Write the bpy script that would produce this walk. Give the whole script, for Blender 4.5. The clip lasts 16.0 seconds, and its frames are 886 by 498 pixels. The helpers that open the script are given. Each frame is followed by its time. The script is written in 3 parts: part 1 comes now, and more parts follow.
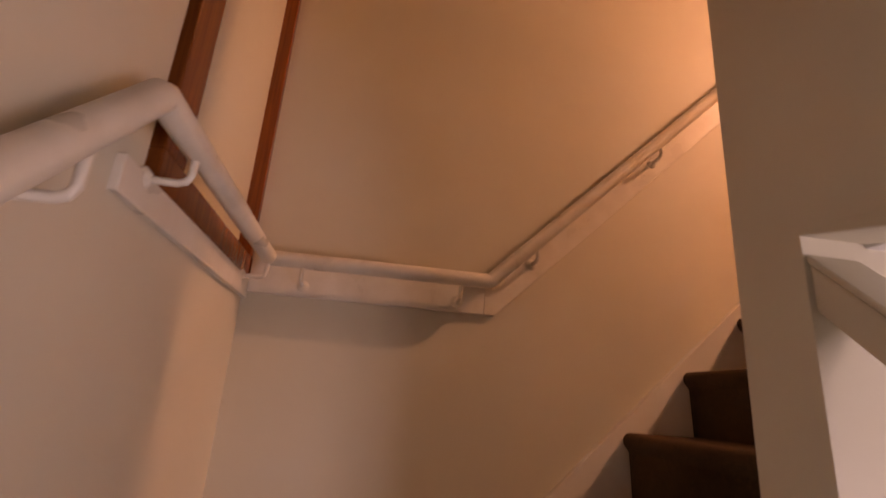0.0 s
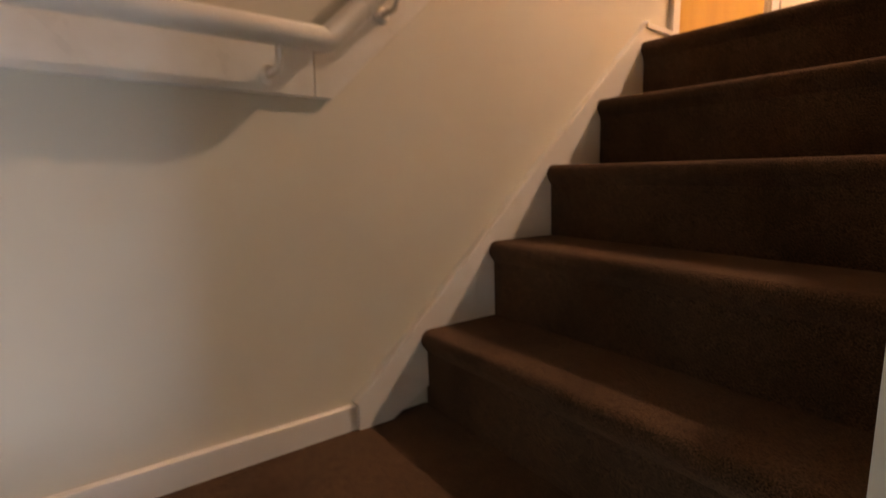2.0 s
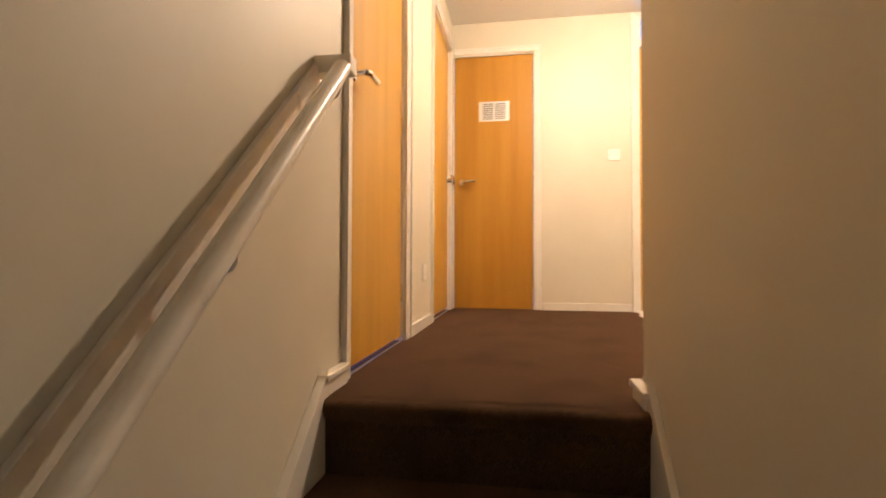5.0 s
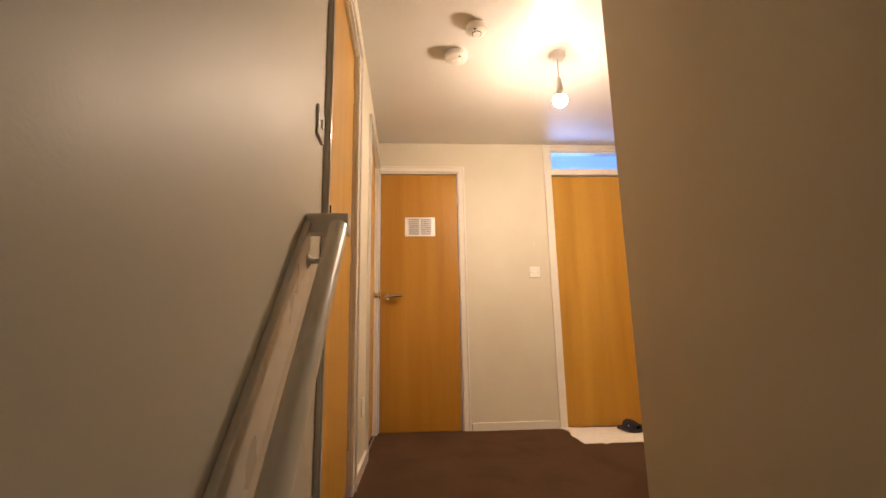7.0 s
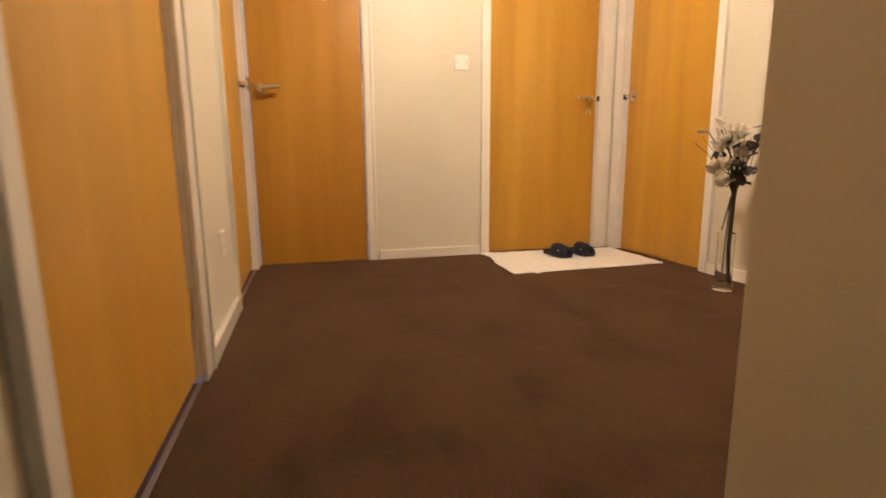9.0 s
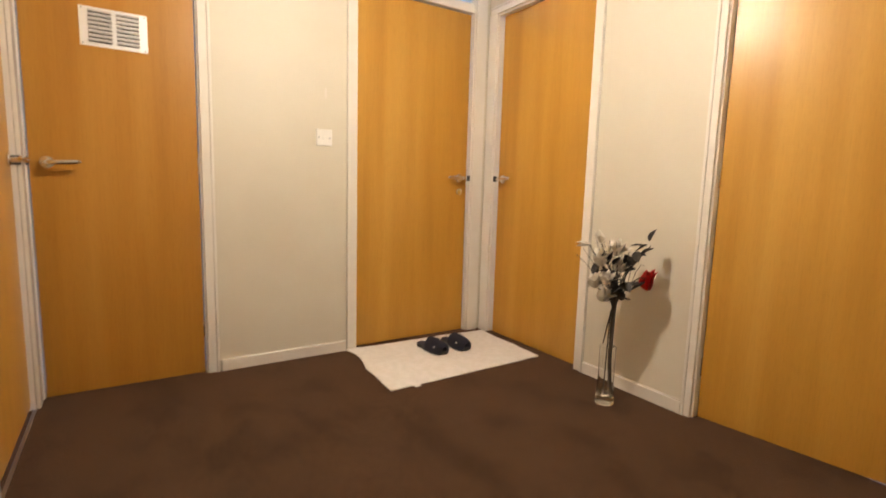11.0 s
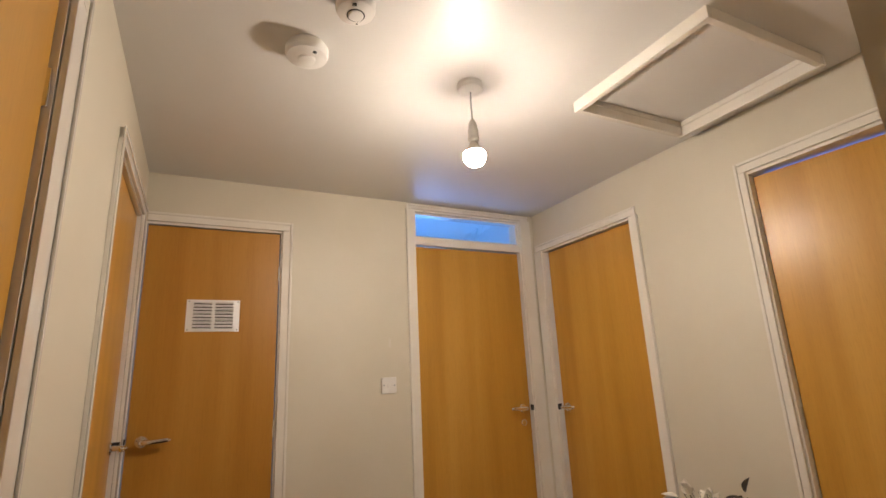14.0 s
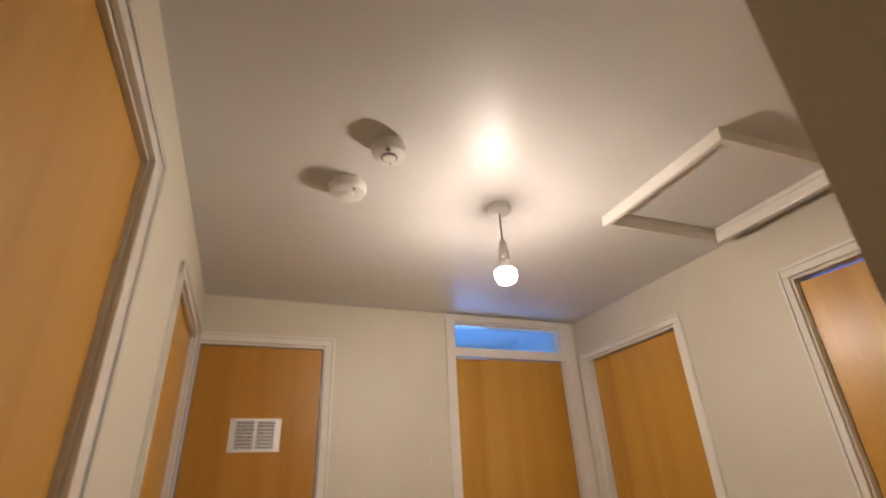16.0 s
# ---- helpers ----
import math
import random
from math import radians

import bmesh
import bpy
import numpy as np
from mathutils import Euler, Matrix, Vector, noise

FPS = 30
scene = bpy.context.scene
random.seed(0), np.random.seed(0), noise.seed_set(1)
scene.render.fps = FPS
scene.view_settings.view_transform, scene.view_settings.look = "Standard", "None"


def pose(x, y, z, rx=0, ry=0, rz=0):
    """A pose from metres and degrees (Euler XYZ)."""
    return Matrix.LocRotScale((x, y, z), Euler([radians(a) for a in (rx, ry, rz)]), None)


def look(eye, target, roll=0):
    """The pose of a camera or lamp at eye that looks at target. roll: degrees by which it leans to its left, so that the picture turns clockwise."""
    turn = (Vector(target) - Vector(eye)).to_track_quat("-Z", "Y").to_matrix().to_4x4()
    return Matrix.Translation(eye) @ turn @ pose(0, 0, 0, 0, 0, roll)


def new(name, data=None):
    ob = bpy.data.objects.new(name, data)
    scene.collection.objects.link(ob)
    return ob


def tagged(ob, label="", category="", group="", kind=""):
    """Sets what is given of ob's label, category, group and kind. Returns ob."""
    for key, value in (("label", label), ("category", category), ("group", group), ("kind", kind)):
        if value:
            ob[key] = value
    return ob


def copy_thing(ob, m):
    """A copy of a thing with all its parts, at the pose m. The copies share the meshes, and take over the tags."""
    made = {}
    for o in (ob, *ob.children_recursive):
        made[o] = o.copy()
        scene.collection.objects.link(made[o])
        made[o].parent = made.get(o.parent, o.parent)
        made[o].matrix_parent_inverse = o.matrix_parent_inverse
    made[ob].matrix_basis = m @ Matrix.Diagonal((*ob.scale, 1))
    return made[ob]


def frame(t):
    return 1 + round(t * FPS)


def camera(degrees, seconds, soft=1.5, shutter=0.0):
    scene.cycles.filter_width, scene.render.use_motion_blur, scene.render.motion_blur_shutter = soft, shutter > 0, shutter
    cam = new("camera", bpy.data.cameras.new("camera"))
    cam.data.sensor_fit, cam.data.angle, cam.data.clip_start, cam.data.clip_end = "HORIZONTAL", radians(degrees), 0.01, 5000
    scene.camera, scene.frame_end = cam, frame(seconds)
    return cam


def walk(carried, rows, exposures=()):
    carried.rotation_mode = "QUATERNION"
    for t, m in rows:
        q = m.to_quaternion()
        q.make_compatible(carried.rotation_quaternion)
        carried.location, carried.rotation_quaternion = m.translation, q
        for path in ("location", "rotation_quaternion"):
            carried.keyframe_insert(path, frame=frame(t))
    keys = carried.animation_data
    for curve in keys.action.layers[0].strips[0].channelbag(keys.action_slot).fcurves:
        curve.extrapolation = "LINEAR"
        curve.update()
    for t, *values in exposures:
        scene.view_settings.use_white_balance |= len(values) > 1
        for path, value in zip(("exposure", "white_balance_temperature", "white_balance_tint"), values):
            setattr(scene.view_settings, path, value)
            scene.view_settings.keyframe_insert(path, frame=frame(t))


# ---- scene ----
cam = camera(84.2, 16.0, shutter=0.5)
PATH = [
    (0, (0.431, 0.266, -0.537), (0.7, 2.16, 0.048), 4.2),
    (0.5, (0.421, 0.428, -0.386), (0.815, 2.315, 0.147), 3.9),
    (1, (0.393, 0.611, -0.298), (1.074, 2.465, 0.016), 1.7),
    (1.5, (0.392, 0.701, -0.358), (1.312, 2.477, -0.326), -1.0),
    (2, (0.392, 0.821, -0.431), (1.574, 2.409, -0.718), -0.4),
    (2.2, (0.427, 0.872, -0.413), (1.711, 2.359, -0.787), 1.0),
    (2.5, (0.503, 0.931, -0.326), (1.943, 2.255, -0.744), 3.7),
    (3, (0.532, 1.023, -0.2), (2.234, 2.005, -0.57), 7.1),
    (3.5, (0.515, 1.119, -0.054), (2.354, 1.854, -0.332), 6.8),
    (4, (0.538, 1.161, 0.054), (2.442, 1.758, -0.084), 4.1),
    (4.5, (0.616, 1.221, 0.218), (2.56, 1.694, 0.2), 1.2),
    (5, (0.667, 1.251, 0.363), (2.641, 1.565, 0.416), 0.2),
    (5.2, (0.675, 1.276, 0.396), (2.66, 1.503, 0.487), -0.2),
    (7.3, (0.746, 1.549, 0.578), (2.698, 1.398, 0.986), -1.1),
    (7.5, (0.796, 1.49, 0.574), (2.772, 1.383, 0.863), -1.1),
    (8, (1.062, 1.481, 0.51), (3.055, 1.317, 0.55), -1.6),
    (8.5, (1.26, 1.456, 0.47), (3.232, 1.147, 0.343), -1.7),
    (9, (1.534, 1.496, 0.569), (3.435, 0.973, 0.23), -0.4),
    (9.2, (1.612, 1.494, 0.585), (3.476, 0.891, 0.179), 0.2),
    (11.3, (1.946, 1.437, 0.97), (3.584, 0.307, 0.772), 1.4),
    (11.5, (1.908, 1.422, 0.978), (3.564, 0.307, 0.861), 0.7),
    (12, (1.868, 1.469, 1.035), (3.542, 0.375, 1.096), -1.3),
    (12.5, (1.852, 1.499, 1.122), (3.56, 0.474, 1.306), -3.0),
    (13, (1.84, 1.517, 1.165), (3.575, 0.569, 1.469), -3.4),
    (13.5, (1.851, 1.516, 1.209), (3.578, 0.602, 1.638), -3.1),
    (14, (1.852, 1.518, 1.221), (3.583, 0.646, 1.713), -2.7),
    (14.5, (1.888, 1.501, 1.207), (3.641, 0.669, 1.693), -1.7),
    (15, (1.956, 1.461, 1.19), (3.682, 0.605, 1.73), 0.0),
    (15.5, (1.921, 1.478, 1.238), (3.6, 0.666, 1.963), -0.6),
    (16, (1.777, 1.5, 1.268), (3.446, 0.837, 2.148), -2.7),
]
# light balance of the clip: warm at first, then settling
EXPOSURES = [(0.0, 1.42, 19000, 76), (0.5, 1.52, 22000, 82), (1.0, 1.68, 16500, 66), (1.5, 1.85, 13200, 53), (2.0, 2.05, 9700, 40), (2.5, 2.35, 8200, 30), (3.0, 2.4, 7800, 23), (3.5, 2.3, 7800, 21),
             (4.5, 1.62, 7900, 21), (5.0, 1.3, 7900, 22), (7.5, 0.52, 7900, 22), (9.0, 0.88, 7600, 18), (11.5, 0.68, 6500, 12), (12.5, 0.20, 6550, 13), (13.5, -0.06, 6500, 15),
             (14.5, -0.22, 6450, 16), (16.0, -0.38, 6450, 18)]
walk(cam, [(t, look(eye, target, roll)) for t, eye, target, roll in PATH], EXPOSURES)

# ---- plan, metres; the upper hall's carpet is z = 0 ----
N, E, S = 1.79, 4.49, -0.51          # inner faces of the hall's walls
W = 0.050                            # west wall of the stairwell
SPX, SPY = 0.990, 0.928               # corner of the spine wall
HX = 2.050                           # hall's west wall
CEIL = 2.25
RISE, GO, NOSE0 = 0.1985, 0.2165, 1.892
LAND = -5 * RISE
EDGE = 1.15                          # landing's edge above the lower flight
BASE = LAND - 8 * RISE               # lower hall floor
SOUTH = -1.75
T = 0.12

# ---- world and lamps ----
world = bpy.data.worlds.new("world")
scene.world = world
world.use_nodes = True
sky = world.node_tree.nodes.new("ShaderNodeTexSky")
sky.sky_type, sky.sun_disc, sky.sun_elevation = "NISHITA", False, radians(25)
world.node_tree.links.new(sky.outputs["Color"], world.node_tree.nodes["Background"].inputs["Color"])
world.node_tree.nodes["Background"].inputs["Strength"].default_value = 0.08


def window_light(name, m, w, h, watts, colour):
    d = bpy.data.lights.new(name, "AREA")
    d.shape, d.size, d.size_y, d.energy, d.color = "RECTANGLE", w, h, watts, colour
    new(name, d).matrix_world = m
    return d


DAY = (0.16, 0.30, 1.0)
window_light("daylight_below", look((1.93, -0.6, -1.25), (0.9, -0.1, -1.25)), 0.9, 0.7, 21, (0.40, 0.68, 1.0))
window_light("daylight_bath", look((6.0, -0.1, 1.5), (4.6, -0.1, 1.8)), 1.0, 1.0, 22, (0.13, 0.40, 1.0))
window_light("daylight_north", look((3.0, 3.4, 1.2), (3.0, 1.9, 0.3)), 1.4, 1.0, 55, DAY)
window_light("daylight_south", look((3.4, -2.2, 1.4), (3.4, -0.6, 1.2)), 1.4, 1.0, 11, DAY)
BULB = (3.228, 0.682, 1.962)
BULB_GLOW = 730.0
BULB_TINT = (1.0, 0.88, 0.715)


# ---- materials ----
def material(name, base, rough=0.5, metal=0.0):
    mat = bpy.data.materials.new(name)
    mat.use_nodes = True
    b = mat.node_tree.nodes["Principled BSDF"]
    b.inputs["Base Color"].default_value = (*base, 1)
    b.inputs["Roughness"].default_value = rough
    b.inputs["Metallic"].default_value = metal
    return mat, mat.node_tree, b


def textured(nt, kind, scale, detail=4.0, stretch=(1, 1, 1), space="Object"):
    co, mp = nt.nodes.new("ShaderNodeTexCoord"), nt.nodes.new("ShaderNodeMapping")
    mp.inputs["Scale"].default_value = stretch
    tx = nt.nodes.new(kind)
    tx.inputs["Scale"].default_value = scale
    if kind == "ShaderNodeTexNoise":
        tx.inputs["Detail"].default_value = detail
    nt.links.new(co.outputs[space], mp.inputs["Vector"])
    nt.links.new(mp.outputs["Vector"], tx.inputs["Vector"])
    return tx


def ramp(nt, source, stops):
    r = nt.nodes.new("ShaderNodeValToRGB")
    while len(r.color_ramp.elements) < len(stops):
        r.color_ramp.elements.new(0.5)
    for e, (p, c) in zip(r.color_ramp.elements, stops):
        e.position, e.color = p, (*c, 1)
    nt.links.new(source, r.inputs["Fac"])
    return r


def mixed(nt, mode, fac, a, b):
    m = nt.nodes.new("ShaderNodeMix")
    m.data_type, m.blend_type = "RGBA", mode
    m.inputs[0].default_value = fac
    nt.links.new(a, m.inputs[6])
    nt.links.new(b, m.inputs[7])
    return m.outputs[2]


def bumped(nt, b, height, strength, distance):
    n = nt.nodes.new("ShaderNodeBump")
    n.inputs["Strength"].default_value, n.inputs["Distance"].default_value = strength, distance
    nt.links.new(height, n.inputs["Height"])
    nt.links.new(n.outputs["Normal"], b.inputs["Normal"])


def painted(name, light, dark, rough, grain=0.25, scale=2.2, spread=0.12):
    mat, nt, b = material(name, light, rough)
    big, fine = textured(nt, "ShaderNodeTexNoise", scale, 5), textured(nt, "ShaderNodeTexNoise", 160, 3)
    r = ramp(nt, big.outputs["Fac"], [(0.38, dark), (0.62, light)])
    nt.links.new(r.outputs["Color"], b.inputs["Base Color"])
    rr = ramp(nt, big.outputs["Fac"], [(0.3, (rough - spread * rough,) * 3), (0.7, (min(1, rough + spread * rough),) * 3)])
    nt.links.new(rr.outputs["Color"], b.inputs["Roughness"])
    bumped(nt, b, fine.outputs["Fac"], grain, 0.0008)
    return mat


WALL = painted("wall_paint", (0.670, 0.625, 0.520), (0.640, 0.592, 0.485), 0.5)
CEILING = painted("ceiling_paint", (0.70, 0.685, 0.66), (0.675, 0.66, 0.63), 0.43)
GLOSS = painted("gloss_white", (0.80, 0.77, 0.71), (0.77, 0.73, 0.66), 0.15, 0.08, 6)
RAILPAINT = painted("rail_paint", (0.80, 0.76, 0.69), (0.72, 0.67, 0.59), 0.3, 0.3, 9)
PLASTIC = painted("white_plastic", (0.80, 0.79, 0.76), (0.78, 0.76, 0.73), 0.32, 0.03, 20)
DAYWALL = painted("white_wall", (0.84, 0.84, 0.83), (0.80, 0.80, 0.79), 0.6)


def make_veneer(name, dark, middle, light):
    mat, nt, b = material(name, middle, 0.34)
    wide = textured(nt, "ShaderNodeTexNoise", 5.0, 3, (1.6, 1.6, 0.10))
    fine = textured(nt, "ShaderNodeTexNoise", 60.0, 5, (2.2, 2.2, 0.045))
    fleck = textured(nt, "ShaderNodeTexNoise", 210.0, 2, (1, 1, 0.10))
    a = ramp(nt, wide.outputs["Fac"], [(0.3, dark), (0.5, middle), (0.72, light)])
    f = ramp(nt, fine.outputs["Fac"], [(0.3, (0.955, 0.95, 0.94)), (0.65, (1, 1, 1))])
    g = ramp(nt, fleck.outputs["Fac"], [(0.32, (0.95, 0.94, 0.92)), (0.5, (1, 1, 1))])
    info = nt.nodes.new("ShaderNodeObjectInfo")
    each = ramp(nt, info.outputs["Random"], [(0.0, (0.93, 0.91, 0.88)), (1.0, (1, 1, 1))])
    c = mixed(nt, "MULTIPLY", 1.0, a.outputs["Color"], f.outputs["Color"])
    c = mixed(nt, "MULTIPLY", 1.0, c, g.outputs["Color"])
    c = mixed(nt, "MULTIPLY", 1.0, c, each.outputs["Color"])
    nt.links.new(c, b.inputs["Base Color"])
    bumped(nt, b, fine.outputs["Fac"], 0.08, 0.0005)
    return mat


VENEER = make_veneer("maple_veneer", (0.52, 0.265, 0.040), (0.60, 0.318, 0.053), (0.66, 0.368, 0.072))
HONEY = make_veneer("honey_veneer", (0.43, 0.198, 0.028), (0.485, 0.232, 0.036), (0.54, 0.275, 0.050))


def make_carpet():
    mat, nt, b = material("brown_carpet", (0.05, 0.028, 0.018), 1.0)
    tuft, blotch = textured(nt, "ShaderNodeTexNoise", 420, 2), textured(nt, "ShaderNodeTexNoise", 3.4, 8, (1.0, 1.4, 1.0))
    mid = textured(nt, "ShaderNodeTexNoise", 46, 4)
    a = ramp(nt, tuft.outputs["Fac"], [(0.32, (0.013, 0.0070, 0.0042)), (0.68, (0.140, 0.077, 0.043))])
    w = ramp(nt, blotch.outputs["Fac"], [(0.36, (0.58, 0.56, 0.54)), (0.48, (0.88, 0.88, 0.88)), (0.66, (1.05, 1.04, 1.02))])
    v = ramp(nt, mid.outputs["Fac"], [(0.3, (0.75, 0.75, 0.75)), (0.7, (1, 1, 1))])
    c = mixed(nt, "MULTIPLY", 1.0, a.outputs["Color"], w.outputs["Color"])
    nt.links.new(mixed(nt, "MULTIPLY", 1.0, c, v.outputs["Color"]), b.inputs["Base Color"])
    b.inputs["Sheen Weight"].default_value = 0.24
    b.inputs["Sheen Roughness"].default_value = 0.6
    b.inputs["Sheen Tint"].default_value = (0.6, 0.36, 0.24, 1)
    b.inputs["Specular IOR Level"].default_value = 0.1
    bumped(nt, b, tuft.outputs["Fac"], 0.9, 0.004)
    return mat


CARPET = make_carpet()


def make_timber(name, dark, light, rough):
    mat, nt, b = material(name, light, rough)
    g = textured(nt, "ShaderNodeTexNoise", 40, 5, (3, 3, 0.12))
    r = ramp(nt, g.outputs["Fac"], [(0.3, dark), (0.7, light)])
    nt.links.new(r.outputs["Color"], b.inputs["Base Color"])
    bumped(nt, b, g.outputs["Fac"], 0.15, 0.0006)
    return mat


STAINED = make_timber("stained_timber", (0.19, 0.040, 0.012), (0.32, 0.078, 0.020), 0.22)
CHROME = material("satin_chrome", (0.82, 0.81, 0.79), 0.16, 1.0)[0]
BRUSHED = material("brushed_aluminium", (0.86, 0.86, 0.86), 0.46, 0.85)[0]
STEEL = material("grey_metal_strip", (0.42, 0.42, 0.45), 0.4, 1.0)[0]
DARK = material("dark_gap", (0.012, 0.010, 0.009), 0.7)[0]
BLACK = material("black_plastic", (0.02, 0.02, 0.022), 0.4)[0]
CABLE = material("grey_cable", (0.42, 0.42, 0.42), 0.5)[0]
NAVY = painted("navy_fabric", (0.012, 0.014, 0.032), (0.007, 0.008, 0.018), 0.85, 0.6, 40)
TOWEL = painted("white_towelling", (0.82, 0.80, 0.77), (0.76, 0.74, 0.70), 0.95, 1.0, 30)
LEAF = painted("dark_leaf", (0.030, 0.024, 0.020), (0.012, 0.010, 0.010), 0.5, 0.3, 40)
STEM = painted("dark_stem", (0.045, 0.028, 0.018), (0.02, 0.014, 0.01), 0.6, 0.4, 60)
PETAL = painted("ivory_petal", (0.86, 0.82, 0.74), (0.76, 0.71, 0.62), 0.6, 0.4, 50)
RED = painted("red_petal", (0.66, 0.014, 0.012), (0.44, 0.008, 0.008), 0.45, 0.4, 50)


def make_glass(name, tint, rough, ripple):
    mat, nt, b = material(name, tint, rough)
    b.inputs["Transmission Weight"].default_value, b.inputs["IOR"].default_value = 1.0, 1.45
    if ripple:
        v = textured(nt, "ShaderNodeTexNoise", 26, 3, (1, 1, 0.5))
        bumped(nt, b, v.outputs["Fac"], 0.9, 0.006)
    return mat


CLEAR = make_glass("clear_glass", (0.97, 0.98, 0.97), 0.02, False)
REEDED = make_glass("obscure_glass", (0.86, 0.93, 1.0), 0.12, True)


def make_glow(name, tint, power):
    mat = bpy.data.materials.new(name)
    mat.use_nodes = True
    b = mat.node_tree.nodes["Principled BSDF"]
    b.inputs["Base Color"].default_value = (0.9, 0.9, 0.9, 1)
    b.inputs["Emission Color"].default_value = (*tint, 1)
    b.inputs["Emission Strength"].default_value = power
    return mat


LIT = make_glow("lit_bulb", BULB_TINT, BULB_GLOW)


# ---- mesh helpers ----
def box(bm, x0, x1, y0, y1, z0, z1, bevel=0.0):
    made = bmesh.ops.create_cube(bm, size=1)["verts"]
    bmesh.ops.transform(bm, verts=made, matrix=Matrix.LocRotScale(((x0 + x1) / 2, (y0 + y1) / 2, (z0 + z1) / 2), None, (abs(x1 - x0), abs(y1 - y0), abs(z1 - z0))))
    if bevel:
        bmesh.ops.bevel(bm, geom=list({e for v in made for e in v.link_edges}), offset=bevel, segments=2, profile=0.5, affect="EDGES")
    return bm


def boxes(*rows, bevel=0.0):
    bm = bmesh.new()
    for r in rows:
        box(bm, *r, bevel=bevel)
    return bm


def spin(profile, segments=24, axis="z", m=None):
    """A turned shape: profile of (radius, height)."""
    bm = bmesh.new()
    rings = []
    for r, h in profile:
        rings.append([bm.verts.new((r * math.cos(a), r * math.sin(a), h)) for a in (2 * math.pi * i / segments for i in range(segments))])
    for lo, hi in zip(rings, rings[1:]):
        for i in range(segments):
            j = (i + 1) % segments
            bm.faces.new((lo[i], lo[j], hi[j], hi[i]))
    bm.faces.new(rings[0][::-1])
    bm.faces.new(rings[-1])
    if m:
        bmesh.ops.transform(bm, verts=bm.verts, matrix=m)
    bmesh.ops.recalc_face_normals(bm, faces=bm.faces)
    return bm


def tube(points, radii, segments=20):
    """A rod through the points."""
    bm = bmesh.new()
    pts = [Vector(p) for p in points]
    if not isinstance(radii, (list, tuple)):
        radii = [radii] * len(pts)
    rings, side = [], None
    for i, p in enumerate(pts):
        way = (pts[min(i + 1, len(pts) - 1)] - pts[max(i - 1, 0)]).normalized()
        if side is None:
            side = way.cross(Vector((0, 0, 1)) if abs(way.z) < 0.9 else Vector((1, 0, 0))).normalized()
        side = (side - way * side.dot(way)).normalized()
        up = way.cross(side)
        rings.append([bm.verts.new(p + radii[i] * (math.cos(a) * side + math.sin(a) * up)) for a in (2 * math.pi * k / segments for k in range(segments))])
    for lo, hi in zip(rings, rings[1:]):
        for k in range(segments):
            j = (k + 1) % segments
            bm.faces.new((lo[k], lo[j], hi[j], hi[k]))
    bm.faces.new(rings[0][::-1])
    bm.faces.new(rings[-1])
    bmesh.ops.recalc_face_normals(bm, faces=bm.faces)
    return bm


def prism(outline, axis, a, b, bevel=0.0):
    """An outline in the plane across the axis, pushed from a to b along it."""
    bm = bmesh.new()
    put = {"y": lambda u, v, d: (u, d, v), "x": lambda u, v, d: (d, u, v), "z": lambda u, v, d: (u, v, d)}[axis]
    lo = [bm.verts.new(put(u, v, a)) for u, v in outline]
    hi = [bm.verts.new(put(u, v, b)) for u, v in outline]
    n = len(outline)
    for i in range(n):
        bm.faces.new((lo[i], lo[(i + 1) % n], hi[(i + 1) % n], hi[i]))
    bm.faces.new(lo[::-1])
    bm.faces.new(hi)
    bmesh.ops.recalc_face_normals(bm, faces=bm.faces)
    if bevel:
        bmesh.ops.bevel(bm, geom=list(bm.edges), offset=bevel, segments=2, profile=0.5, affect="EDGES")
    return bm


def smooth(me, angle=22):
    for p in me.polygons:
        p.use_smooth = True
    me.set_sharp_from_angle(angle=radians(angle))


def part(name, bm, mat, parent=None, label=""):
    me = bpy.data.meshes.new(name)
    bm.to_mesh(me)
    bm.free()
    me.materials.append(mat)
    smooth(me)
    ob = new(name, me)
    if parent is not None:
        ob.parent = parent
    return tagged(ob, label)


def thing(name, label, category, m=None, group="", kind=""):
    ob = new(name)
    ob.empty_display_size = 0.1
    if m:
        ob.matrix_world = m
    return tagged(ob, label, category, group, kind)


def setting(name, bm, mat, label, category="wall"):
    return tagged(part(name, bm, mat), label, category, kind="structure")


# ---- large structure ----
# door openings: along the wall from a to b, height h
ND1, ND2 = (2.14, 2.905, 2.0), (3.625, 4.40, 2.0)
VD, BD = (1.142, 1.786, 2.0), (-0.405, 0.385, 2.21)
SD, FD = (3.64, 4.41, 1.985), (2.23, 3.012, 1.985)

setting("wall_north", boxes((W - T, ND1[0], N, N + T, BASE, CEIL), (ND1[0], ND1[1], N, N + T, ND1[2], CEIL), (ND1[0], ND1[1], N, N + T, BASE, -0.02),
        (ND1[1], ND2[0], N, N + T, BASE, CEIL), (ND2[0], ND2[1], N, N + T, ND2[2], CEIL), (ND2[0], ND2[1], N, N + T, BASE, -0.02), (ND2[1], E + T, N, N + T, BASE, CEIL)),
        WALL, "cream painted plaster wall beside the stairs and hall doors")
setting("wall_east", boxes((E, E + T, S - T, BD[0], -0.3, CEIL), (E, E + T, BD[0], BD[1], BD[2], CEIL), (E, E + T, BD[0], BD[1], -0.3, -0.02), (E, E + T, BD[1], VD[0], -0.3, CEIL),
        (E, E + T, VD[0], VD[1], VD[2], CEIL), (E, E + T, VD[0], VD[1], -0.3, -0.02), (E, E + T, VD[1], N, -0.3, CEIL)), WALL, "cream painted end wall of the upper hall")
